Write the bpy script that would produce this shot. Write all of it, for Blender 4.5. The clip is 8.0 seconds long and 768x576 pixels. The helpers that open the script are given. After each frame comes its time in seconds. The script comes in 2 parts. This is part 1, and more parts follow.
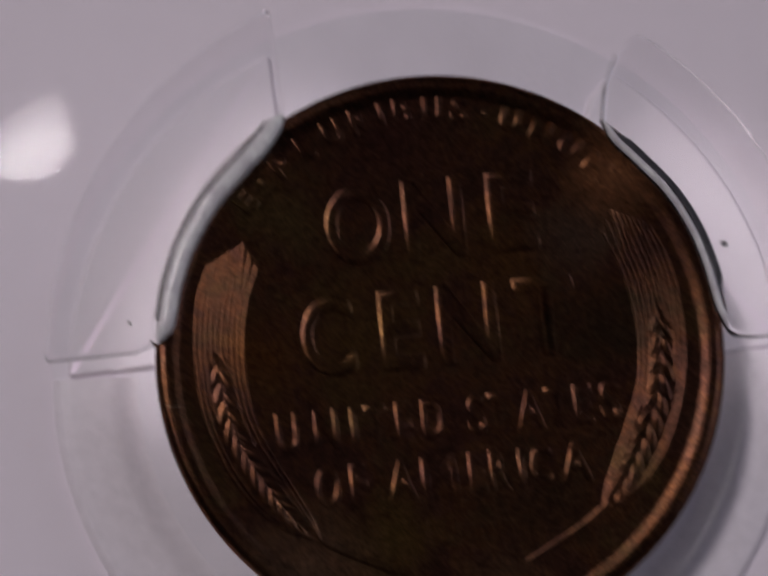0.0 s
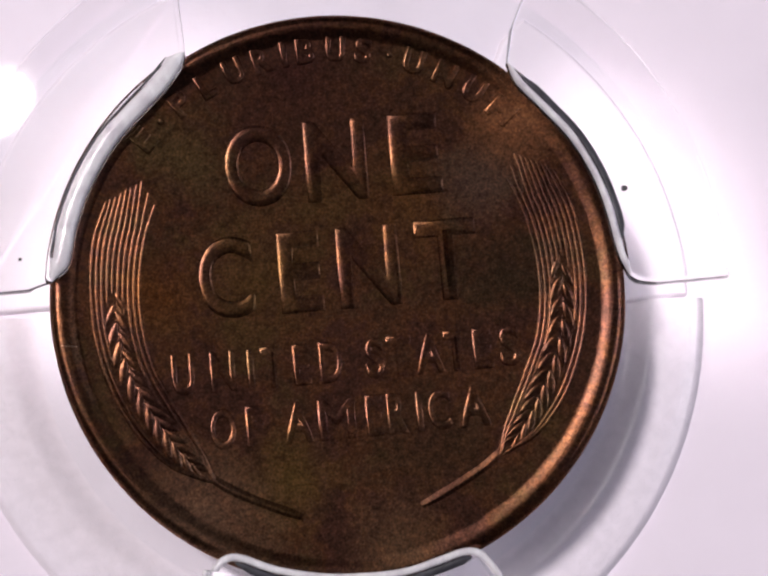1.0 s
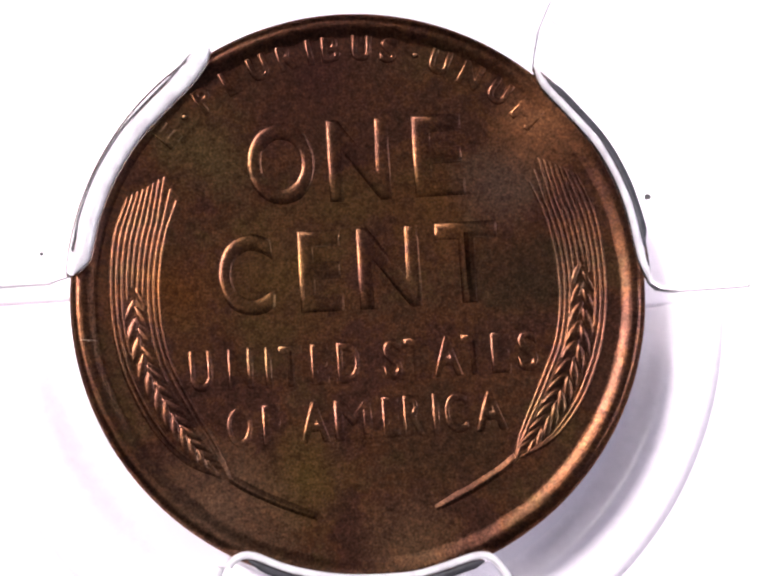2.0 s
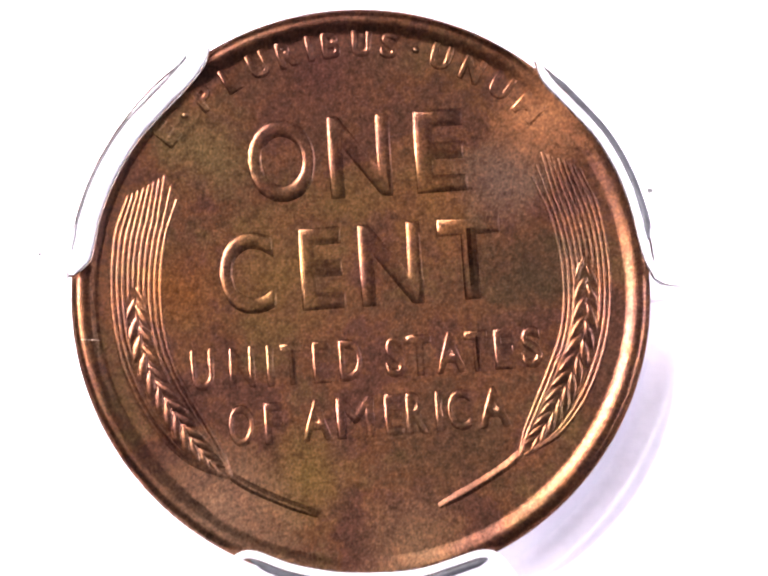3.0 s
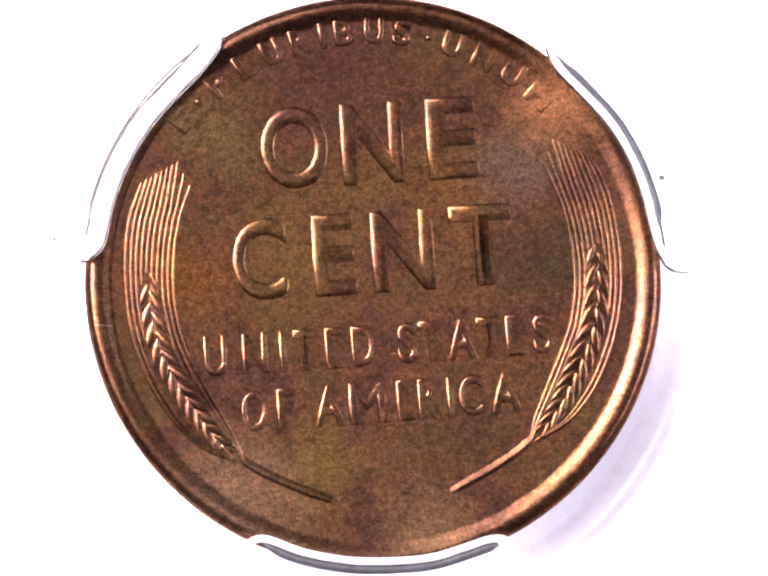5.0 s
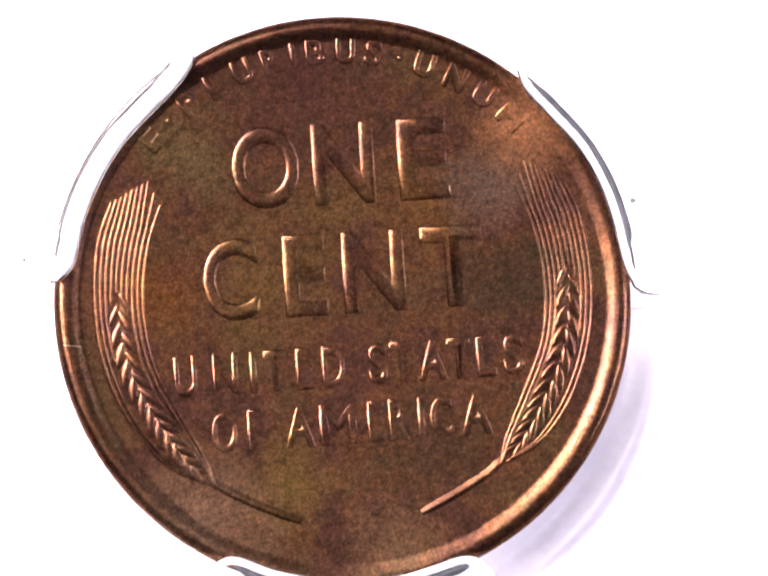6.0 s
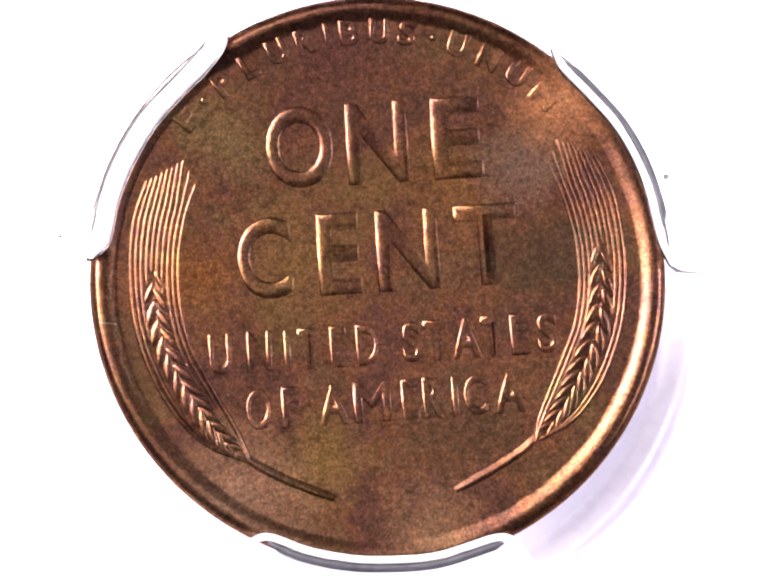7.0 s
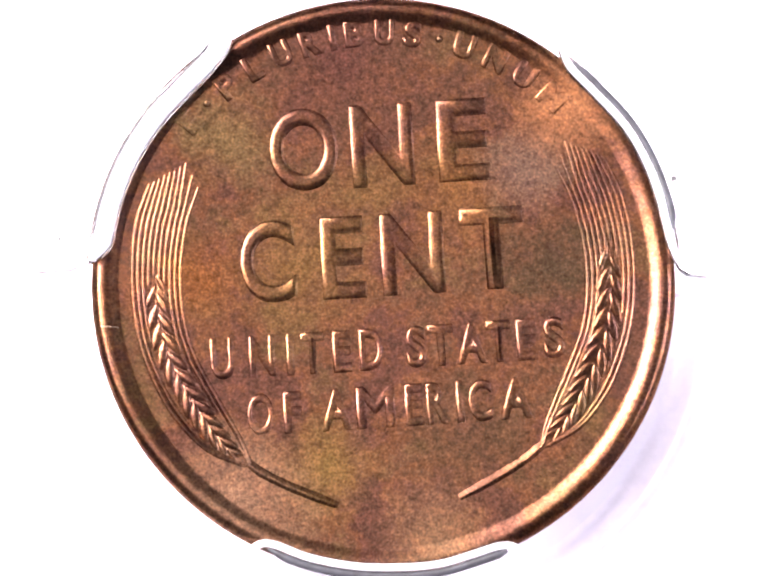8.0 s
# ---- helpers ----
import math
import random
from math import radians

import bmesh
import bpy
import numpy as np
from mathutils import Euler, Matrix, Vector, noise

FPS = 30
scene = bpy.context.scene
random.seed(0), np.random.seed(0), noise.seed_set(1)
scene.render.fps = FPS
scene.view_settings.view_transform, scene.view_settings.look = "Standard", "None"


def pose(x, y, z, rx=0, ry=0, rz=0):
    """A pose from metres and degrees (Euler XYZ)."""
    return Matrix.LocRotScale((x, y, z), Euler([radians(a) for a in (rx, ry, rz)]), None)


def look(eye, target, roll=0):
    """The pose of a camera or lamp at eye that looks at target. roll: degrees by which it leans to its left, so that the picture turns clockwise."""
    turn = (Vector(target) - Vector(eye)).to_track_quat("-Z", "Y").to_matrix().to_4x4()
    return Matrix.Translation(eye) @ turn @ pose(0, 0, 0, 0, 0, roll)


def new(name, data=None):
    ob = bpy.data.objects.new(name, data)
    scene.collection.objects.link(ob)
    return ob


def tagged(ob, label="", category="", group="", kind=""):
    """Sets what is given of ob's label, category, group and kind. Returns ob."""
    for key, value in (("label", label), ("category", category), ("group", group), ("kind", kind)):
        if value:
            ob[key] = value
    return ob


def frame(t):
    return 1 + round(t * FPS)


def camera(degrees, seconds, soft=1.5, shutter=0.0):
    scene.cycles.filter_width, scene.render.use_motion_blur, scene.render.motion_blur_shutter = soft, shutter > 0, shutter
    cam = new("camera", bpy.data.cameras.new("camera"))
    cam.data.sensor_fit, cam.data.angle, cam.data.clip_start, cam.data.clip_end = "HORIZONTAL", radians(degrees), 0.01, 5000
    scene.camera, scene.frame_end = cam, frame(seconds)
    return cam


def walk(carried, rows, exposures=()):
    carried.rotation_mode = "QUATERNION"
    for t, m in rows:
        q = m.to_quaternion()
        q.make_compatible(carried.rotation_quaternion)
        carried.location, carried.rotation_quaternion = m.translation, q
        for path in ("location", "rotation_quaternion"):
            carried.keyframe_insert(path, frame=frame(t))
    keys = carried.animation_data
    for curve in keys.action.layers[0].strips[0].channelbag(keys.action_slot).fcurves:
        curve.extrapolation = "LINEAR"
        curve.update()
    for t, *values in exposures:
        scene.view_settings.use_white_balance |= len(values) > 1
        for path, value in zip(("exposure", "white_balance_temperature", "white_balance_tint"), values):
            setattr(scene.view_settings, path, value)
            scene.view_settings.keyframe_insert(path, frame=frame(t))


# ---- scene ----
cam = camera(28, 8.0, soft=2.5, shutter=0.9)

# seconds; place in millimetres; turn in degrees
PATH = (
    (0, -6.014, -5.999, 55.813, 9.66, -3.75, -6.136),
    (0.1, -5.393, -6.541, 55.783, 9.62, -4.0, -6.136),
    (0.2, -3.882, -7.305, 55.798, 9.567, -4.188, -6.136),
    (0.3, -3.78, -7.663, 55.719, 9.104, -4.043, -6.897),
    (0.5, -3.963, -7.452, 55.296, 8.611, -4.862, -6.719),
    (0.6, -4.18, -6.625, 55.269, 7.765, -5.194, -6.597),
    (0.8, -4.231, -6.419, 55.388, 7.933, -5.178, -5.812),
    (1, -3.823, -7.067, 55.397, 8.492, -5.086, -5.631),
    (1.5, -4.137, -7.191, 55.215, 8.302, -4.895, -4.989),
    (1.7, -4.202, -6.424, 55.574, 7.528, -5.047, -4.331),
    (2.8, -2.176, -5.538, 55.327, 6.741, -2.852, -3.778),
    (3, -2.338, -5.83, 55.328, 6.85, -2.914, -4.319),
    (3.5, -3.603, -6.985, 55.377, 7.461, -3.904, -3.871),
    (4, -3.871, -5.768, 55.018, 6.366, -3.832, -4.753),
    (4.5, -2.912, -6.55, 55.44, 7.092, -2.984, -5.011),
    (4.7, -2.687, -6.34, 55.466, 6.805, -2.948, -4.624),
    (5.8, -3.54, -5.842, 55.639, 6.63, -4.204, -4.01),
    (6, -3.356, -5.349, 55.487, 6.636, -4.729, -4.224),
    (6.2, -4.095, -5.182, 55.259, 6.192, -4.8, -4.163),
    (6.5, -4.791, -5.616, 54.837, 6.5, -5.031, -3.809),
    (7, -3.126, -6.724, 55.467, 7.322, -3.112, -4.106),
    (7.5, -1.233, -7.498, 54.84, 7.903, -0.94, -4.338),
    (8, -1.454, -7.276, 54.8, 8.05, -1.099, -3.743),
)
EXPOSURES = ((0.0, -1.0), (0.3, -0.52), (0.6, -0.2), (0.9, 0.2), (1.2, 0.45), (1.7, 0.75), (2.8, 2.3), (3.5, 2.45), (4.0, 2.0), (4.7, 2.42),
             (5.8, 2.5), (6.4, 1.85), (7.0, 2.45), (8.0, 2.68))
walk(cam, [(t, pose(x * 0.001, y * 0.001, z * 0.001, rx, ry, rz)) for t, x, y, z, rx, ry, rz in PATH], EXPOSURES)

MM = 0.001
COIN_TOP = 5.0        # all lengths below in millimetres
COIN_R = 9.6
COVER = 7.0
BLOCK = 0.7
PLATE, WELL = 13.1, 13.6   # outer radii of the prong plates and of the well

# ---- light ----
world = bpy.data.worlds.new("world")
scene.world = world
world.use_nodes = True
wn = world.node_tree
sky = wn.nodes.new("ShaderNodeTexSky")
sky.sky_type = "NISHITA"
sky.sun_disc = False
sky.sun_elevation, sky.sun_rotation = radians(35), radians(300)
wn.links.new(sky.outputs[0], wn.nodes["Background"].inputs[0])
wn.nodes["Background"].inputs[1].default_value = 0.1


def area_lamp(name, eye, target, size, watts, color, shape="DISK", size_y=None):
    data = bpy.data.lights.new(name, "AREA")
    data.shape, data.size, data.energy, data.color = shape, size, watts, color
    if size_y:
        data.size_y = size_y
    ob = new(name, data)
    ob.matrix_world = look(eye, target)
    return ob


# desk lamp at the upper left throws the coin's shadow; a ceiling spot mirrors in the cover; an unseen lamp at the right
# is added as fill
area_lamp("desk_lamp_light", (-0.140, 0.115, 0.316), (0, 0, 0.004), 0.034, 0.80, (1.0, 0.93, 0.95))
area_lamp("ceiling_spot_light", (-0.079, 0.142, 0.485), (0, 0, 0.004), 0.030, 0.10, (1.0, 0.93, 0.93), "ELLIPSE", 0.020)
area_lamp("fill_light", (0.232, 0.030, 0.260), (0, 0, 0.0), 0.150, 0.19, (0.80, 0.82, 1.0), "RECTANGLE", 0.150)


# ---- materials ----
def mat(name):
    m = bpy.data.materials.new(name)
    m.use_nodes = True
    return m, m.node_tree.nodes, m.node_tree.links, m.node_tree.nodes["Principled BSDF"]


def noise_node(nodes, links, vec, scale, detail=5.0, rough=0.6):
    n = nodes.new("ShaderNodeTexNoise")
    n.inputs["Scale"].default_value, n.inputs["Detail"].default_value, n.inputs["Roughness"].default_value = scale, detail, rough
    links.new(vec, n.inputs["Vector"])
    return n.outputs["Fac"]


def ramp(nodes, links, fac, stops):
    r = nodes.new("ShaderNodeValToRGB")
    r.color_ramp.elements[0].position, r.color_ramp.elements[0].color = stops[0][0], (*stops[0][1], 1)
    r.color_ramp.elements[1].position, r.color_ramp.elements[1].color = stops[-1][0], (*stops[-1][1], 1)
    for p, c in stops[1:-1]:
        r.color_ramp.elements.new(p).color = (*c, 1)
    links.new(fac, r.inputs[0])
    return r.outputs[0]


def mixed(nodes, links, fac, a, b, how="MIX"):
    n = nodes.new("ShaderNodeMix")
    n.data_type, n.blend_type = "RGBA", how
    for socket, v in ((n.inputs["Factor"], fac), (n.inputs["A"], a), (n.inputs["B"], b)):
        if isinstance(v, bpy.types.NodeSocket):
            links.new(v, socket)
        elif isinstance(v, tuple):
            socket.default_value = (*v, 1)
        else:
            socket.default_value = v
    return n.outputs["Result"]


def spot_mask(nodes, links, pos, centre, radius, wobble):
    """1 inside a ragged blot round a centre, 0 outside."""
    d = nodes.new("ShaderNodeVectorMath")
    d.operation = "DISTANCE"
    links.new(pos, d.inputs[0])
    d.inputs[1].default_value = [c * MM for c in centre]
    a = nodes.new("ShaderNodeMath")
    a.operation = "MULTIPLY_ADD"
    links.new(wobble, a.inputs[0])
    a.inputs[1].default_value = -1.6 * radius * MM
    links.new(d.outputs["Value"], a.inputs[2])
    m = nodes.new("ShaderNodeMapRange")
    m.inputs["From Min"].default_value, m.inputs["From Max"].default_value = 0.35 * radius * MM, -0.8 * radius * MM
    links.new(a.outputs[0], m.inputs["Value"])
    return m.outputs["Result"]


def toned_copper(name, rough, skin, relief, glint_lift=1.0):
    """Brown toned copper: drifting stains, patches of old colour and one of painted light, a struck grain that
    sparkles; skin is the share of the dull lobe.
    """
    m, nodes, links, bsdf = mat(name)
    pos = nodes.new("ShaderNodeNewGeometry").outputs["Position"]
    broad = noise_node(nodes, links, pos, 210, 4, 0.55)
    patches = noise_node(nodes, links, pos, 560, 6, 0.66)
    flecks = noise_node(nodes, links, pos, 3200, 4, 0.75)
    grain = noise_node(nodes, links, pos, 5600, 3, 0.75)
    dots = noise_node(nodes, links, pos, 13000, 2, 0.7)
    brown = ramp(nodes, links, broad, [(0.30, (0.22, 0.102, 0.080)), (0.43, (0.26, 0.118, 0.083)), (0.55, (0.28, 0.134, 0.080)), (0.68, (0.25, 0.146, 0.075))])
    toned = ramp(nodes, links, patches, [(0.34, (0.18, 0.088, 0.073)), (0.43, (0.25, 0.112, 0.090)), (0.50, (0.36, 0.155, 0.080)), (0.56, (0.26, 0.132, 0.086)), (0.65, (0.30, 0.180, 0.086))])
    col = mixed(nodes, links, 0.7, brown, toned)
    red = spot_mask(nodes, links, pos, (6.4, 5.6, 5.0), 1.8, patches)
    # place, radius, colour of the stains; the pale lower-left one paints in caught light
    for centre, radius, tone in (((-1.0, 7.6, 4.8), 3.2, (0.23, 0.100, 0.084)), ((-2.6, 0.9, 4.8), 2.5, (0.38, 0.215, 0.088)), ((-2.3, -6.0, 4.8), 1.9, (0.38, 0.235, 0.088)),
                                 ((5.5, 0.2, 4.8), 1.9, (0.14, 0.096, 0.066)), ((-5.4, -7.0, 4.8), 2.8, (0.56, 0.330, 0.220)), ((2.6, 2.6, 4.8), 1.9, (0.38, 0.185, 0.075)),
                                 ((4.9, 3.4, 4.8), 1.6, (0.38, 0.245, 0.190)), ((-4.8, 5.0, 4.8), 1.7, (0.34, 0.225, 0.110)), ((2.6, -5.4, 4.8), 2.0, (0.20, 0.108, 0.070)),
                                 ((-6.0, 0.4, 4.8), 1.4, (0.40, 0.160, 0.065)), ((-0.2, 3.0, 4.8), 1.4, (0.34, 0.195, 0.085)), ((1.0, -8.4, 4.8), 2.0, (0.46, 0.265, 0.160))):
        col = mixed(nodes, links, spot_mask(nodes, links, pos, centre, radius, patches), col, tone)
    col = mixed(nodes, links, red, col, (0.72, 0.33, 0.165))
    for fac, noise_out, stops in ((0.75, flecks, [(0.34, (0.66, 0.63, 0.63)), (0.47, (1.0, 1.0, 1.0)), (0.62, (1.28, 1.2, 1.12))]),
                                  (0.8, grain, [(0.32, (0.58, 0.55, 0.55)), (0.5, (1.0, 1.0, 1.0)), (0.68, (1.55, 1.48, 1.4))]),
                                  (0.78, dots, [(0.30, (0.45, 0.43, 0.43)), (0.5, (1.0, 1.0, 1.0)), (0.70, (1.75, 1.7, 1.6))])):
        col = mixed(nodes, links, fac, col, ramp(nodes, links, noise_out, stops), "MULTIPLY")
    # the last factor lifts the colour to paint in part of a highlight
    col = mixed(nodes, links, 1.0, col, (0.385 * glint_lift, 0.363 * glint_lift, 0.34 * glint_lift), "MULTIPLY")
    nodes.remove(bsdf)
    bump = nodes.new("ShaderNodeBump")
    bump.inputs["Strength"].default_value, bump.inputs["Distance"].default_value = relief, 0.00003
    links.new(mixed(nodes, links, 0.2, dots, grain), bump.inputs["Height"])
    gloss, dull_skin, both = nodes.new("ShaderNodeBsdfAnisotropic"), nodes.new("ShaderNodeBsdfAnisotropic"), nodes.new("ShaderNodeMixShader")
    gloss.distribution = "BECKMANN"
    r = nodes.new("ShaderNodeMapRange")
    r.inputs["To Min"].default_value, r.inputs["To Max"].default_value = rough - 0.018, rough + 0.018
    links.new(flecks, r.inputs["Value"])
    links.new(r.outputs["Result"], gloss.inputs["Roughness"])
    dull_skin.inputs["Roughness"].default_value = 0.52
    for lobe in (gloss, dull_skin):
        links.new(col, lobe.inputs["Color"])
        links.new(bump.outputs[0], lobe.inputs["Normal"])
    share = nodes.new("ShaderNodeMapRange")
    share.inputs["To Min"].default_value, share.inputs["To Max"].default_value = skin, skin + 0.16
    links.new(red, share.inputs["Value"])
    links.new(share.outputs["Result"], both.inputs[0])
    links.new(gloss.outputs[0], both.inputs[1])
    links.new(dull_skin.outputs[0], both.inputs[2])
    links.new(both.outputs[0], nodes["Material Output"].inputs["Surface"])
    return m


def plain(name, color, rough, scale=300, spread=0.03, metallic=0.0):
    m, nodes, links, bsdf = mat(name)
    pos = nodes.new("ShaderNodeNewGeometry").outputs["Position"]
    n = noise_node(nodes, links, pos, scale, 5)
    lo, hi = tuple(c * (1 - spread) for c in color), tuple(min(1, c * (1 + spread)) for c in color)
    links.new(ramp(nodes, links, n, [(0.3, lo), (0.7, hi)]), bsdf.inputs["Base Color"])
    bsdf.inputs["Roughness"].default_value, bsdf.inputs["Metallic"].default_value = rough, metallic
    bump = nodes.new("ShaderNodeBump")
    bump.inputs["Strength"].default_value, bump.inputs["Distance"].default_value = 0.15, 0.05 / scale
    links.new(noise_node(nodes, links, pos, scale * 6, 3), bump.inputs["Height"])
    links.new(bump.outputs[0], bsdf.inputs["Normal"])
    return m


def clear_plastic(name, rough=0.02):
    m, nodes, links, bsdf = mat(name)
    bsdf.inputs["Base Color"].default_value = (0.985, 0.985, 0.99, 1)
    bsdf.inputs["Roughness"].default_value = rough
    bsdf.inputs["IOR"].default_value = 1.49
    bsdf.inputs["Transmission Weight"].default_value = 1.0
    return m


def thin_sheet(name, haze):
    """A thin flat sheet: it lets all through and mirrors a little, with faint hairlines."""
    m, nodes, links, bsdf = mat(name)
    nodes.remove(bsdf)
    pos = nodes.new("ShaderNodeNewGeometry").outputs["Position"]
    clear, gloss, mix = nodes.new("ShaderNodeBsdfTransparent"), nodes.new("ShaderNodeBsdfGlossy"), nodes.new("ShaderNodeMixShader")
    fresnel = nodes.new("ShaderNodeFresnel")
    fresnel.inputs["IOR"].default_value = 1.13
    gloss.inputs["Roughness"].default_value = haze
    bump = nodes.new("ShaderNodeBump")
    bump.inputs["Strength"].default_value, bump.inputs["Distance"].default_value = 0.12, 0.0004
    links.new(noise_node(nodes, links, pos, 90, 2), bump.inputs["Height"])
    links.new(bump.outputs[0], gloss.inputs["Normal"])
    links.new(fresnel.outputs[0], mix.inputs[0])
    links.new(clear.outputs[0], mix.inputs[1])
    links.new(gloss.outputs[0], mix.inputs[2])
    links.new(mix.outputs[0], nodes["Material Output"].inputs["Surface"])
    return m


FIELD = toned_copper("toned_copper_field", 0.305, 0.06, 0.30)
# rim colour raised by 1.12 to strengthen the lamp's highlight on it
RIM = toned_copper("rim_copper", 0.29, 0.06, 0.25, 1.12)
RELIEF = toned_copper("relief_copper", 0.315, 0.07, 0.2)
BRIGHT = plain("scratched_copper", (0.72, 0.5, 0.36), 0.35, 4000, 0.1, 1.0)
PAPER = plain("white_paper", (0.88, 0.80, 0.875), 0.75, 900, 0.015)
MILKY = plain("milky_plastic", (0.86, 0.79, 0.86), 0.5, 500, 0.015)
FLOOR = plain("greyish_plastic", (0.80, 0.74, 0.81), 0.5, 260, 0.05)
FROST = plain("frosted_plastic", (0.89, 0.82, 0.885), 0.22, 2500, 0.05)
# white and streaks put into the colour for what a clear lip refracts
LIP = plain("streaky_refraction_plastic", (0.88, 0.82, 0.88), 0.10, 1300, 0.28)
LIP.node_tree.nodes["Bump"].inputs["Strength"].default_value = 0.4
LIP.node_tree.nodes["Principled BSDF"].inputs["Transmission Weight"].default_value = 0.15
# near-black, standing in for the coin edge's dark reflection in the prongs
DARK_REFLECTION = plain("dark_reflection_plastic", (0.030, 0.029, 0.036), 0.4, 2200, 0.5)
CLEAR = clear_plastic("clear_plastic")
SHEET = thin_sheet("clear_cover", 0.035)
WALL = plain("grey_wall_paint", (0.085, 0.085, 0.09), 0.8, 25, 0.06)
DUST = plain("dark_dust", (0.06, 0.055, 0.06), 0.9, 9000, 0.3)


# ---- shape helpers (millimetres in, metres out) ----
def part(name, bm, material, parent=None, label="", smooth=40):
    me = bpy.data.meshes.new(name)
    bmesh.ops.recalc_face_normals(bm, faces=bm.faces)
    bm.to_mesh(me)
    bm.free()
    me.transform(Matrix.Scale(MM, 4))
    if smooth:
        me.shade_smooth()
        me.set_sharp_from_angle(angle=radians(smooth))
    me.materials.append(material)
    ob = new(name, me)
    if parent:
        ob.parent = parent
    if label:
        tagged(ob, label)
    return ob


def lathe(profile, segments=256, start=0.0, end=360.0):
    bm = bmesh.new()
    full = end - start >= 360
    n = segments if full else segments + 1
    rings = []
    for r, z in profile:
        if r == 0:
            rings.append([bm.verts.new((0, 0, z))] * n)
        else:
            rings.append([bm.verts.new((r * math.cos(a), r * math.sin(a), z))
                          for a in (radians(start + (end - start) * i / segments) for i in range(n))])
    for a, b in zip(rings, rings[1:]):
        for i in range(n if full else n - 1):
            j = (i + 1) % n
            quad = list(dict.fromkeys((a[i], a[j], b[j], b[i])))
            bm.faces.new(quad)
    if not full:
        bm.faces.new([r[0] for r in rings[:-1]])
        bm.faces.new([r[-1] for r in rings[:-1]][::-1])
    return bm


def spline(points, per=8):
    """A smooth line through the points."""
    p = [Vector(q) for q in points]
    p = [2 * p[0] - p[1], *p, 2 * p[-1] - p[-2]]
    out = []
    for i in range(1, len(p) - 2):
        a, b, c, d = p[i - 1:i + 3]
        for k in range(per):
            t = k / per
            out.append(0.5 * (2 * b + (c - a) * t + (2 * a - 5 * b + 4 * c - d) * t * t + (3 * b - a - 3 * c + d) * t ** 3))
    return out + [p[-2]]


def at(line, v):
    s = max(0.0, min(1.0, v)) * (len(line) - 1)
    i = min(int(s), len(line) - 2)
    return line[i].lerp(line[i + 1], s - i)


def field_z(x, y):
    r = math.hypot(x, y)
    return COIN_TOP - 0.55 + 0.42 * (r / 8.7) ** 2


def ridge(line, radius, taper=0.4, sides=6, tall=1.0, roof=False):
    """A rounded ridge, or one with a blunt roof, lying on the coin's field along a line of (x, y)."""
    if roof:
        section = [(u, 1 - abs(u) ** 1.25) for u in (-1, -0.75, -0.5, -0.25, -0.08, 0.08, 0.25, 0.5, 0.75, 1)] + [(0.6, -0.4), (-0.6, -0.4)]
    else:
        section = [(math.cos(a), math.sin(a)) for a in (math.tau * k / sides for k in range(sides))]
    bm = bmesh.new()
    rings = []
    n, m = len(line), len(section)
    for i, p in enumerate(line):
        t = (line[min(i + 1, n - 1)] - line[max(i - 1, 0)]).normalized()
        side = Vector((-t.y, t.x))
        r = radius * (taper + (1 - taper) * min(1, min(i, n - 1 - i) / 3))
        z = field_z(p.x, p.y) - 0.01
        rings.append([bm.verts.new((p.x + side.x * r * u, p.y + side.y * r * u, z + r * tall * w)) for u, w in section])
    for a, b in zip(rings, rings[1:]):
        for k in range(m):
            bm.faces.new((a[k], a[(k + 1) % m], b[(k + 1) % m], b[k]))
    bm.faces.new(rings[0])
    bm.faces.new(rings[-1][::-1])
    return bm


def prism(outline, levels):
    """A solid from an outline (x, y) at several heights; each level is (z, change of the outline)."""
    bm = bmesh.new()
    rings = [[bm.verts.new((*change(Vector(p)), z)) for p in outline] for z, change in levels]
    n = len(outline)
    for a, b in zip(rings, rings[1:]):
        for k in range(n):
            bm.faces.new((a[k], a[(k + 1) % n], b[(k + 1) % n], b[k]))
    bm.faces.new(rings[0][::-1])
    bm.faces.new(rings[-1])
    return bm


def arc(r, a0, a1, n=40):
    return [(r * math.cos(radians(a0 + (a1 - a0) * i / n)), r * math.sin(radians(a0 + (a1 - a0) * i / n))) for i in range(n + 1)]


def box(x0, y0, z0, x1, y1, z1, bevel=0.0):
    bm = bmesh.new()
    bmesh.ops.create_cube(bm, size=1.0)
    for v in bm.verts:
        v.co = ((x0 + x1) / 2 + v.co.x * (x1 - x0), (y0 + y1) / 2 + v.co.y * (y1 - y0), (z0 + z1) / 2 + v.co.z * (z1 - z0))
    if bevel:
        bmesh.ops.bevel(bm, geom=bm.edges[:], offset=bevel, segments=3, affect="EDGES", profile=0.5)
    return bm


# ---- setting: table, room ----
ROOM, EAST, TOP = 360, 240, 560
table = part("table_top", box(-ROOM, -ROOM, -30, EAST, ROOM, 0, 2), PAPER)
tagged(table, "white paper-covered table top under the coin holder", "table", kind="structure")


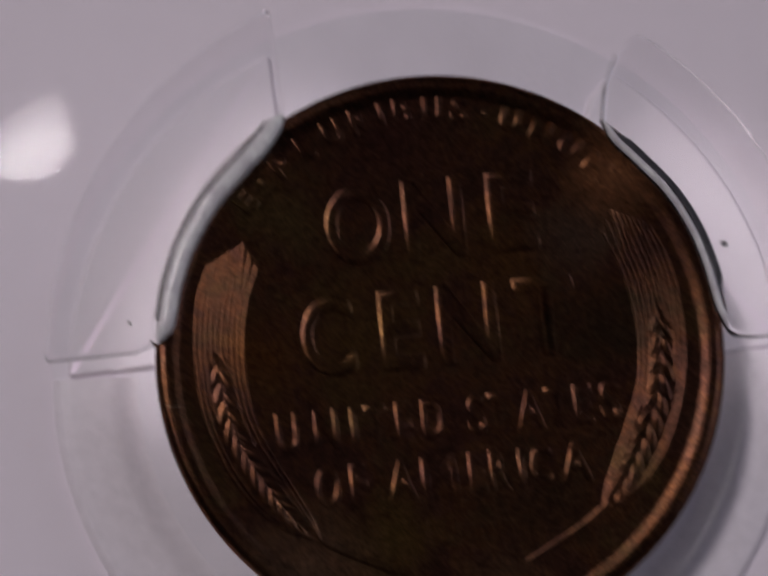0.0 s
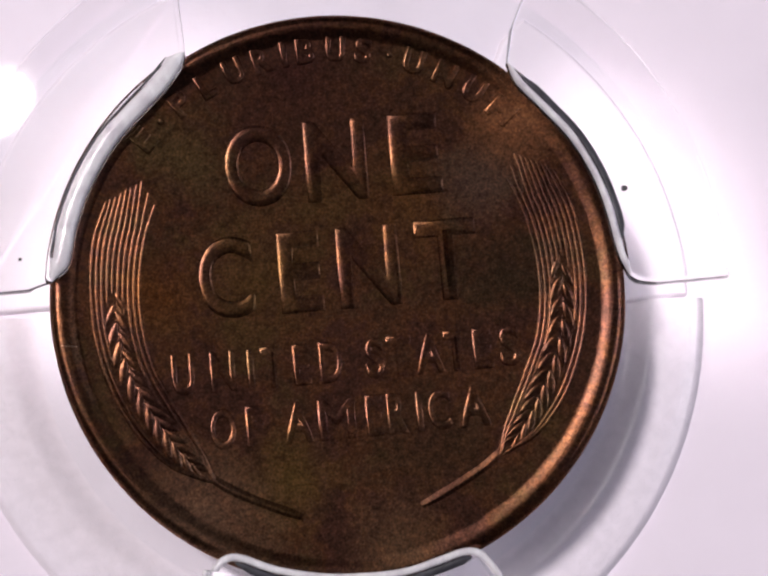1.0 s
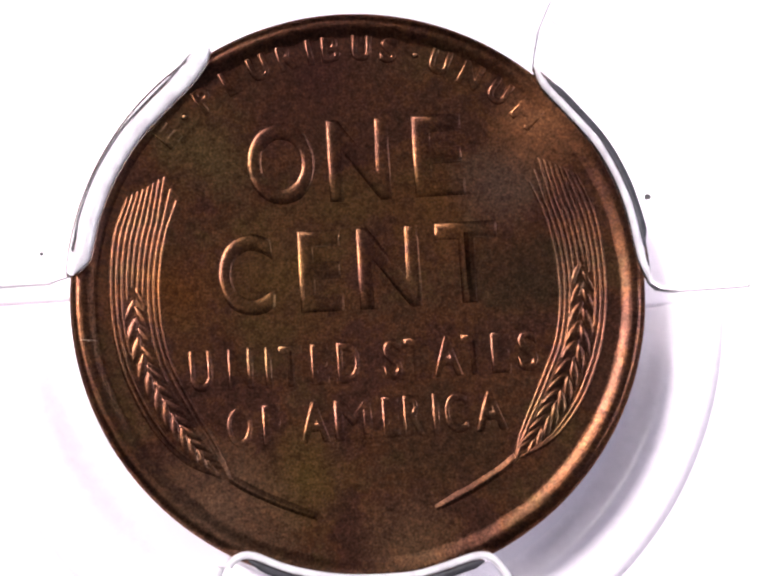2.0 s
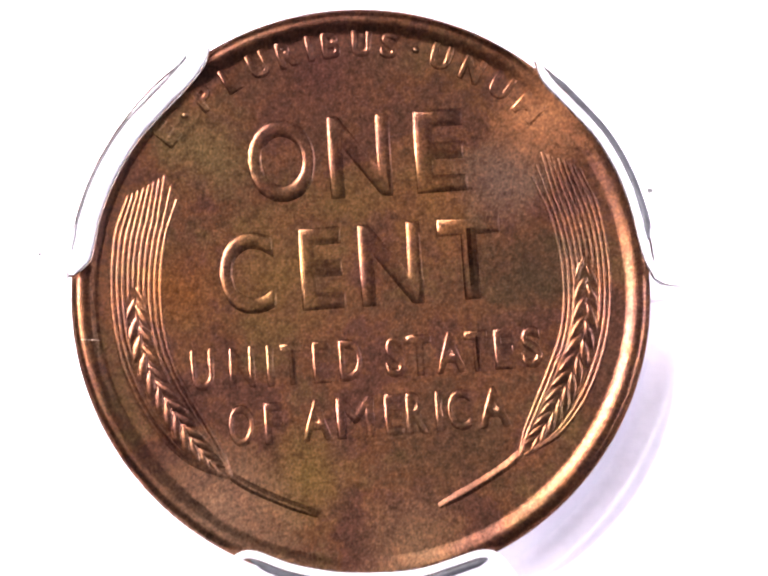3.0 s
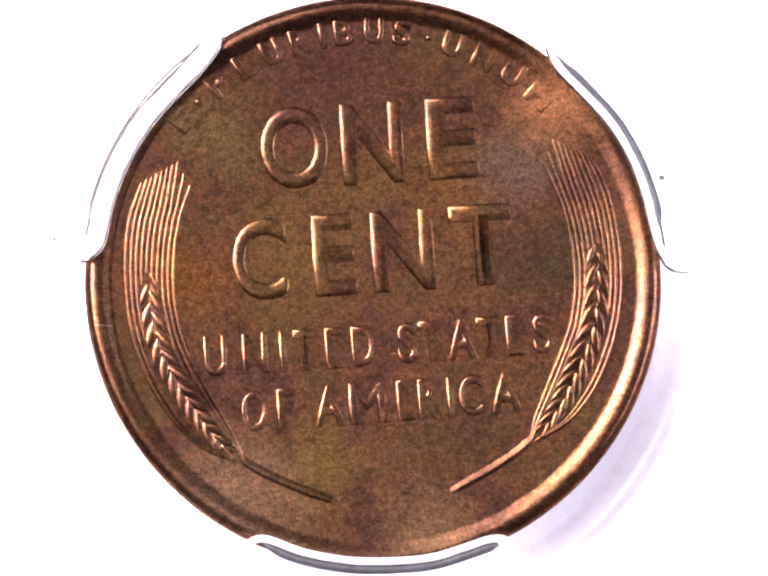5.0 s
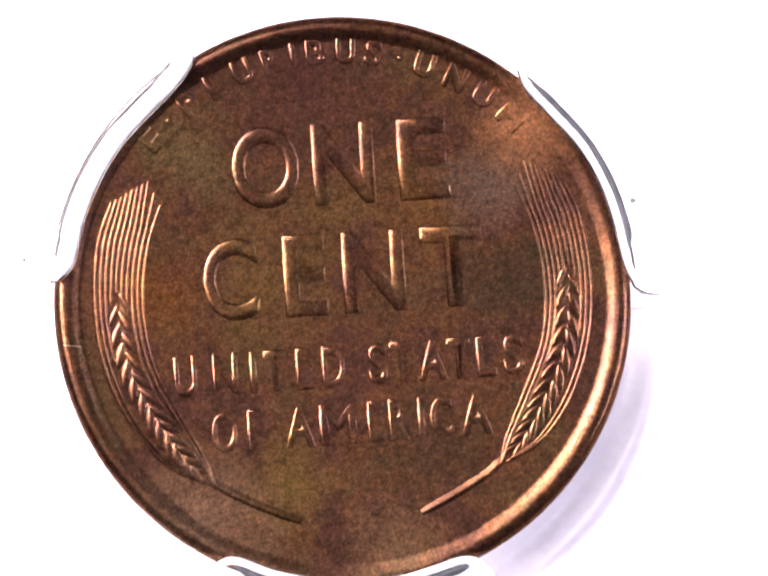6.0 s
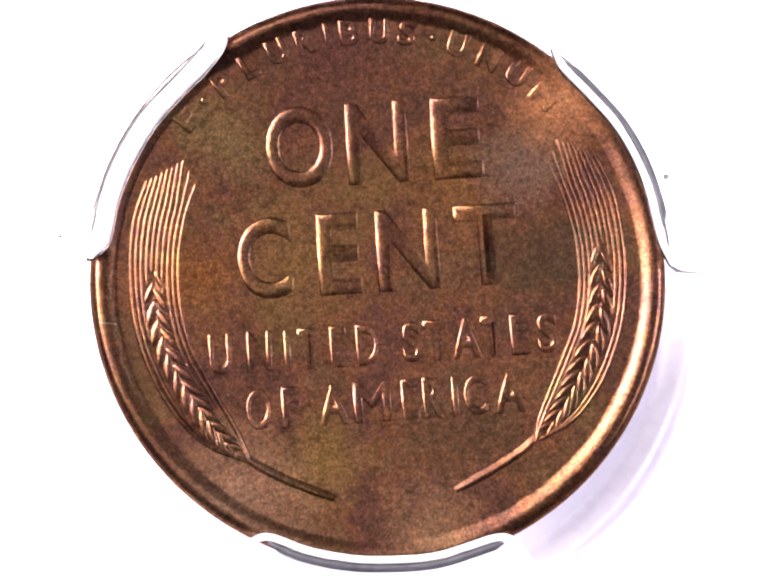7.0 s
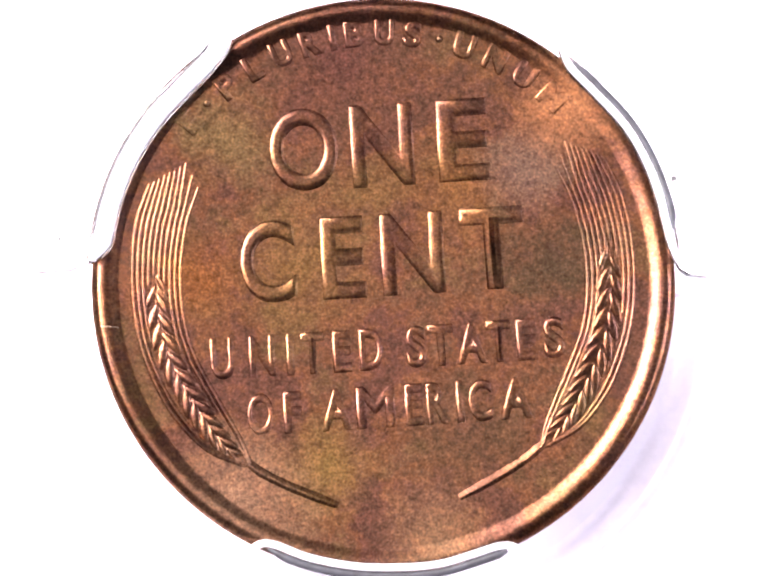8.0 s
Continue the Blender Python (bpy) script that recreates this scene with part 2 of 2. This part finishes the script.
def room():
    t = 20
    tagged(part("ceiling", box(-ROOM - t, -ROOM - t, TOP, EAST + t, ROOM + t, TOP + t), WALL), "plain dim grey ceiling", "ceiling", kind="structure")
    for name, b in (("wall_north", (-ROOM, ROOM, -30, EAST, ROOM + t, TOP)), ("wall_south", (-ROOM, -ROOM - t, -30, EAST, -ROOM, TOP)),
                    ("wall_west", (-ROOM - t, -ROOM - t, -30, -ROOM, ROOM + t, TOP))):
        tagged(part(name, box(*b), WALL), "plain dark grey wall", "wall", kind="structure")
    # east wall, out of view, with an opening invented for the fill lamp
    bm = bmesh.new()
    for b in ((EAST, -ROOM - t, -30, EAST + t, -55, TOP), (EAST, 115, -30, EAST + t, ROOM + t, TOP),
              (EAST, -55, -30, EAST + t, 115, 175), (EAST, -55, 345, EAST + t, 115, TOP)):
        tmp = box(*b)
        me = bpy.data.meshes.new("tmp")
        tmp.to_mesh(me)
        tmp.free()
        bm.from_mesh(me)
        bpy.data.meshes.remove(me)
    tagged(part("wall_east", bm, WALL, smooth=0), "plain dark grey wall with an opening added for the fill lamp", "wall", kind="structure")


room()


# ---- coin ----
RISE, CREST, CROWN = 8.68, 9.27, 4.972   # the rim swells up from the field to its crest


def rise_z(r):
    k = max(0.0, min(1.0, (r - RISE) / (CREST - RISE)))
    low = field_z(r, 0)
    return low + (CROWN - low) * (3 * k ** 2 - 2 * k ** 3)


def relief_z(x, y):
    """Height of the struck face, with the rise to the rim."""
    return rise_z(math.hypot(x, y))


def coin_body():
    prof = [(0, 3.62), (8.4, 3.58), (8.7, 3.46), (9.25, 3.45), (9.45, 3.52), (COIN_R - 0.05, 3.62), (COIN_R - 0.05, 4.3), (RISE, 4.3)]
    return lathe(prof + [(r, field_z(r, 0)) for r in (RISE, 8, 7, 6, 5, 4, 3, 2, 1)] + [(0, field_z(0, 0))], 220)


def coin_rim():
    up = [(RISE + (CREST - RISE) * k / 16, rise_z(RISE + (CREST - RISE) * k / 16)) for k in range(17)]
    over = [(CREST + (COIN_R - CREST) * math.sin(math.pi / 2 * k / 12), CROWN - 0.3 + 0.3 * math.cos(math.pi / 2 * k / 12)) for k in range(1, 13)]
    return lathe([(RISE + 0.002, 4.35)] + up + over + [(COIN_R, 4.2), (9.3, 4.2)], 220)


glyphs = {}


def glyph(ch, w, h, tall):
    """One raised letter from the built-in font, fitted to its width and height."""
    key = (ch, round(w, 2), round(h, 2))
    if key not in glyphs:
        cu = bpy.data.curves.new("letter", "FONT")
        cu.body, cu.size, cu.extrude, cu.bevel_depth, cu.bevel_resolution, cu.resolution_u = ch, 1.0, 0.004, 0.058, 3, 6
        cu.offset = -0.024 if h > 2 else -0.017 if h > 1 else 0.002
        ob = new("letter", cu)
        bpy.context.view_layer.update()
        me = bpy.data.meshes.new_from_object(ob.evaluated_get(bpy.context.evaluated_depsgraph_get()))
        bpy.data.objects.remove(ob)
        bpy.data.curves.remove(cu)
        co = np.array([v.co for v in me.vertices])
        lo, hi = co.min(0), co.max(0)
        scale = np.array([w, h, tall]) / (hi - lo)
        co = (co - (lo + hi) / 2) * scale * MM
        me.vertices.foreach_set("co", co.ravel())
        me.update()
        me.shade_smooth()
        me.set_sharp_from_angle(angle=radians(55))
        me.materials.clear()
        me.materials.append(RELIEF)
        glyphs[key] = me
    return glyphs[key]


def letter(ch, x, y, w, h, tall, turn, parent):
    me = glyph(ch, w, h, tall).copy()
    c, s = math.cos(radians(turn)), math.sin(radians(turn))
    for v in me.vertices:
        px, py = v.co.x / MM, v.co.y / MM
        v.co.z += relief_z(x + c * px - s * py, y + s * px + c * py) * MM
    me.update()
    ob = new("letter", me)
    ob.parent = parent
    ob.matrix_basis = pose(x * MM, y * MM, -0.005 * MM, 0, 0, turn)
    return ob


# letter, middle across, width
LINES = (
    (4.56, 2.78, 0.095, (("O", -2.40, 2.30), ("N", 0.22, 2.10), ("E", 2.92, 1.72))),
    (0.87, 2.76, 0.095, (("C", -3.80, 1.85), ("E", -1.31, 1.46), ("N", 0.99, 2.10), ("T", 3.66, 2.12))),
    (-2.24, 1.38, 0.10, (("U", -5.45, 0.78), ("N", -4.16, 0.84), ("I", -3.24, 0.24), ("T", -2.50, 0.80), ("E", -1.54, 0.60), ("D", -0.58, 0.78),
                         ("S", 0.90, 0.66), ("T", 1.72, 0.86), ("A", 2.72, 1.02), ("T", 3.62, 0.80), ("E", 4.52, 0.66), ("S", 5.44, 0.70))),
    (-4.14, 1.38, 0.10, (("O", -4.30, 0.86), ("F", -3.26, 0.60), ("A", -1.84, 1.02), ("M", -0.56, 1.26), ("E", 0.70, 0.60), ("R", 1.46, 0.70),
                         ("I", 2.20, 0.24), ("C", 2.86, 0.80), ("A", 4.02, 1.10))),
)
# letter, degrees from the top, width
ARC = (("E", -47.1, 0.55), ("P", -35.3, 0.55), ("L", -28.0, 0.5), ("U", -20.7, 0.62), ("R", -13.8, 0.58), ("I", -8.4, 0.2), ("B", -3.4, 0.58), ("U", 3.7, 0.62),
       ("S", 10.2, 0.55), ("U", 22.4, 0.66), ("N", 30.2, 0.68), ("U", 37.9, 0.66), ("M", 46.0, 0.80))

# one ear's outer and inner edge, from the top down
EAR_OUT = spline([(7.54, 3.63), (8.01, 2.43), (8.22, 0.90), (8.19, -0.75), (7.90, -2.20), (7.35, -3.55), (6.73, -4.50), (5.95, -5.26), (4.86, -5.78)])
EAR_IN = spline([(5.95, 3.46), (6.38, 2.35), (6.66, 0.88), (6.67, -0.58), (6.41, -1.95), (5.87, -3.14), (5.35, -4.18), (4.92, -5.08), (4.72, -5.80)])
STEM = spline([(4.82, -5.68), (4.45, -6.00), (3.95, -6.31), (3.0, -6.80), (1.96, -7.26)], 5)
EAR_TIP = Vector((6.30, 4.28))


def flip(line, side):
    return [Vector((p.x * side, p.y)) for p in line]


def wheat_ear(side, parent):
    """A wheat ear with its stem: awns, two rows of grains; side 1 or -1."""
    ear = part("wheat_ear", ridge(flip(STEM, side), 0.19, 0.75, 12, 0.25, True), RELIEF, parent, "raised wheat ear with ribbed awns and curved stem")
    rng = random.Random(5)
    count = 10
    for k in range(count):
        u = k / (count - 1)
        top = EAR_IN[0].lerp(EAR_TIP, u / 0.22) if u < 0.22 else EAR_TIP.lerp(EAR_OUT[0], (u - 0.22) / 0.78)
        stop = (1.0, 1.0, 0.55, 0.33, 0.29, 0.27, 0.30, 0.45, 1.0, 1.0)[k]
        line = [top] + [at(EAR_IN, v).lerp(at(EAR_OUT, v), u) for v in np.linspace(0.09, stop, 34 if stop == 1 else 20)]
        part("awn", ridge(flip(line, side), 0.080, 0.85, 10, 0.75), RELIEF, ear)
    core = [at(EAR_IN, v).lerp(at(EAR_OUT, v), 0.5) for v in np.linspace(0.27, 0.97, 24)]
    part("core", ridge(flip(core, side), 0.50, 0.3, 14, 0.04), RELIEF, ear)
    for row, (u, lean) in enumerate(((0.37, 27), (0.63, -27))):
        for i in range(12):
            v = 0.30 + 0.055 * i + 0.027 * row
            p, q = (at(EAR_IN, w).lerp(at(EAR_OUT, w), u) for w in (v, v + 0.02))
            t = (q - p).normalized()
            a = math.degrees(math.atan2(t.y, t.x)) + 180 - lean + rng.uniform(-3, 3)
            size = (0.72 if i == 0 else 1.0) * min(1.0, (at(EAR_OUT, v) - at(EAR_IN, v)).length / 1.5)
            bm = bmesh.new()
            bmesh.ops.create_uvsphere(bm, u_segments=12, v_segments=8, radius=1.0)
            for vert in bm.verts:
                x, y, z = vert.co
                pinch = 1 - 0.55 * x * x
                vert.co = (x * (0.30 + 0.24 * size), y * 0.17 * pinch * size, z * 0.038 + 0.006 * x)
            m = pose(p.x * side, p.y, field_z(p.x, p.y) + 0.015, 0, 0, a if side > 0 else 180 - a)
            bm.transform(m)
            part("grain", bm, RELIEF, ear, smooth=80)
    return ear


def coin():
    c = new("coin")
    tagged(c, "brown toned copper one cent coin with wheat ears and raised lettering", "coin")
    part("planchet", coin_body(), FIELD, c)
    part("rim", coin_rim(), RIM, c, "raised copper rim, colour lightened for its highlight")
    for y, h, tall, row in LINES:
        for ch, x, w in row:
            letter(ch, x, y, w, h, tall, 0, c)
    for ch, a, w in ARC:
        r = 8.36
        letter(ch, r * math.sin(radians(a)), r * math.cos(radians(a)), w * 1.12, 0.88, 0.125, -a, c)
    for a in (-41.3, 16.4):
        bm = bmesh.new()
        bmesh.ops.create_uvsphere(bm, u_segments=12, v_segments=8, radius=0.13)
        x, y = 8.36 * math.sin(radians(a)), 8.36 * math.cos(radians(a))
        bm.transform(Matrix.Translation((x, y, relief_z(x, y))) @ Matrix.Diagonal((1, 1, 0.6, 1)))
        part("dot", bm, RELIEF, c, smooth=80)
    for side in (-1, 1):
        wheat_ear(side, c)
    # hairline scratch on the rim
    bm = bmesh.new()
    bmesh.ops.create_cone(bm, cap_ends=True, segments=6, radius1=0.009, radius2=0.004, depth=0.6)
    bm.transform(pose(-9.0, -1.02, 5.0, 0, 90, -8))
    part("scratch", bm, BRIGHT, c, "bright hairline scratch across the rim")
    return c


coin()


# ---- holder ----
def same(p):
    return p


def out_of_coin(p):
    r = p.length
    return p if r > 9.72 else p * (9.72 / r)


def inset(outline, d):
    """The outline moved inwards by d."""
    pts = [Vector(p) for p in outline]
    area = sum(a.x * b.y - b.x * a.y for a, b in zip(pts, pts[1:] + pts[:1]))
    sign = 1 if area > 0 else -1
    out = {}
    for i, p in enumerate(pts):
        t = (pts[(i + 1) % len(pts)] - pts[i - 1]).normalized()
        out[(round(p.x, 5), round(p.y, 5))] = p + Vector((-t.y, t.x)) * d * sign
    return lambda p: out[(round(p.x, 5), round(p.y, 5))]


def rounded_solid(outline, z0, z1, edge):
    outline = [tuple(p) for p in outline]
    steps = [(z0, same), (z1 - edge, same)]
    for k in range(1, 5):
        a = math.pi / 2 * k / 4
        steps.append((z1 - edge + edge * math.sin(a), inset(outline, edge * (1 - math.cos(a)))))
    return prism(outline, steps)


def stepped_solid(outline, z0, zs, z1, edge, rise):
    """Like rounded_solid, but below zs it keeps clear of the coin."""
    outline = [tuple(p) for p in outline]
    steps = [(z0, out_of_coin), (zs - 0.004, out_of_coin), (zs, same), (z1 - rise, same)]
    for k in range(1, 7):
        a = math.pi / 2 * k / 6
        steps.append((z1 - rise + rise * math.sin(a), inset(outline, edge * (1 - math.cos(a)))))
    return prism(outline, steps)


def lip(line, half, z, tall, off=0.0):
    """A rounded bead along a line, its inner side on the line or off it outwards."""
    bm = bmesh.new()
    rings = []
    n = len(line)
    for i, p in enumerate(line):
        t = (line[min(i + 1, n - 1)] - line[max(i - 1, 0)]).normalized()
        side = Vector((t.y, -t.x))
        if side.dot(p) < 0:
            side = -side
        end = min(1.0, 0.3 + min(i, n - 1 - i) / 5)
        h = half * end
        c = p + side * (off + h)
        rings.append([bm.verts.new((c.x + side.x * h * math.cos(a), c.y + side.y * h * math.cos(a), z + tall * end * max(-0.1, math.sin(a)))) for a in (math.tau * k / 14 for k in range(14))])
    for a, b in zip(rings, rings[1:]):
        for k in range(14):
            bm.faces.new((a[k], a[(k + 1) % 14], b[(k + 1) % 14], b[k]))
    bm.faces.new(rings[0])
    bm.faces.new(rings[-1][::-1])
    return bm


def holder():
    h = new("coin_holder")
    tagged(h, "clear plastic coin holder with three prongs, lying on the table", "coin holder")
    made = [
        part("base_sheet", box(-30, -42, 0.02, 30, 42, 0.30), SHEET, h, "thin clear base sheet"),
        part("cover_sheet", box(-30, -42, COVER, 30, 42, COVER + 0.3), SHEET, h, "thin clear cover sheet"),
        part("seat", lathe([(7.6, 0.30), (9.0, 0.30), (9.0, 3.45), (7.6, 3.45), (7.6, 0.30)], 96), CLEAR, h),
    ]
    # floor of the round well, and its raised halves with the coin's round cut-out
    made.append(part("well_floor", lathe([(0, 0.31), (WELL - 0.02, 0.31), (WELL - 0.02, 0.35), (0, 0.35)], 120), FLOOR, h, "greyish plastic floor of the well"))
    left = [(-4.68, 11.9), (-4.6, 9.4)] + arc(9.75, 117.5, 174.6) + [(-10.2, 0.86), (-12.9, 0.8)] + arc(13.0, 176.0, 112.0)
    right = [(12.9, -0.62), (10.6, -0.66), (9.9, -0.45)] + arc(9.75, -0.5, 49.2) + [(6.7, 8.6), (7.1, 9.5), (7.75, 10.1)] + arc(13.0, 52, -2.4)
    for outline in (left, right):
        made.append(part("well_block", rounded_solid(outline, 0.35, BLOCK, 0.2), MILKY, h, "milky plastic block of the well", 0))
    # clear prongs gripping the rim
    grips = (
        [(-4.52, 8.42), (-4.70, 7.92), (-5.30, 7.18), (-6.20, 6.34), (-7.10, 5.40), (-7.90, 4.18), (-8.44, 2.95), (-8.68, 2.05), (-8.86, 1.52), (-9.36, 1.10)],
        [(9.62, -0.30), (9.36, 0.40), (9.22, 1.20), (9.10, 2.00), (8.78, 3.20), (8.16, 4.50), (7.22, 5.72), (6.52, 6.58), (6.28, 7.30)],
        [(-5.3, -9.3), (-5.02, -8.55), (-4.62, -8.20), (-4.05, -8.20), (-2.90, -8.70), (-1.45, -9.06), (0.0, -9.18), (1.15, -9.15), (2.2, -8.92), (3.05, -8.72), (3.60, -8.80), (4.02, -9.25), (4.40, -9.95)],
    )
    tails = ([(-10.2, 0.88)] + arc(PLATE, 176.2, 111.0) + [(-4.55, 9.3)], [(6.6, 8.6), (7.1, 9.6), (7.9, 10.25)] + arc(PLATE, 51, -2.7) + [(10.6, -0.64), (9.95, -0.52)], [(4.9, -11.9), (-5.7, -11.9)])
    for line, tail, z0, wide in zip(grips, tails, (4.72, 4.72, 0.36), (0.29, 0.11, 0.12)):
        outline = [tuple(p) for p in spline(line, 6)] + tail
        made.append(part("prong", stepped_solid(outline, z0, 5.02, 5.36, 0.16, 0.22), CLEAR, h, "clear plastic prong over the coin's rim", 0))
        # whitened bead carries the lip's bright refraction as colour
        part("prong_lip", lip(spline(line, 6), wide, 5.33, 0.10 + wide * 0.3), LIP, h, "shiny lip of the prong, whitened for refracted light")
    # dark beads imitate the dark reflections in the clear plastic behind the lips
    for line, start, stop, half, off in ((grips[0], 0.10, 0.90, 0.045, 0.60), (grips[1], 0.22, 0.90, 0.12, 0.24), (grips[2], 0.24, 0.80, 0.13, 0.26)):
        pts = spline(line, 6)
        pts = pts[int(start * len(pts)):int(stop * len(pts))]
        made.append(part("prong_reflection", lip(pts, half, 5.345, 0.05, off), DARK_REFLECTION, h, "dark bead imitating the coin edge's reflection behind the lip"))
    # dished wall and lip round the open half of the well
    slope = [(10.6 + 1.1 * k / 12, 0.355 + 0.33 * (3 * (k / 12) ** 2 - 2 * (k / 12) ** 3)) for k in range(13)]
    made.append(part("well_wall", lathe([(10.6, 0.352)] + slope + [(12.9, 0.70), (13.02, 0.685), (13.12, 0.66), (13.22, 0.67), (13.34, 0.62), (13.48, 0.48), (WELL, 0.352), (10.6, 0.352)], 120, -183.4, -3.0),
                     FROST, h, "dished frosted wall round the coin well"))
    frame_bits = ((-31.5, -43.5, 0.02, -30, 43.5, 7.4), (30, -43.5, 0.02, 31.5, 43.5, 7.4), (-30, -43.5, 0.02, 30, -42, 7.4), (-30, 42, 0.02, 30, 43.5, 7.4))
    for b in frame_bits:
        made.append(part("side_wall", box(*b, 0.3), CLEAR, h))
    for ob in made:
        ob.visible_shadow = False
    return h


holder()


# ---- small things ----
def speck(x, y, z, size, seed):
    bm = bmesh.new()
    bmesh.ops.create_icosphere(bm, subdivisions=2, radius=size)
    rng = random.Random(seed)
    for v in bm.verts:
        v.co *= rng.uniform(0.75, 1.2)
        v.co.z *= 0.5
    bm.transform(Matrix.Translation((x, y, z + 0.4 * size)))
    return tagged(part("dust_speck", bm, DUST, None), "dark speck of dust on the clear cover", "dust", "dust on the cover")


speck(9.25, 2.28, COVER + 0.3, 0.11, 1)
speck(-10.1, 1.55, COVER + 0.3, 0.06, 2)
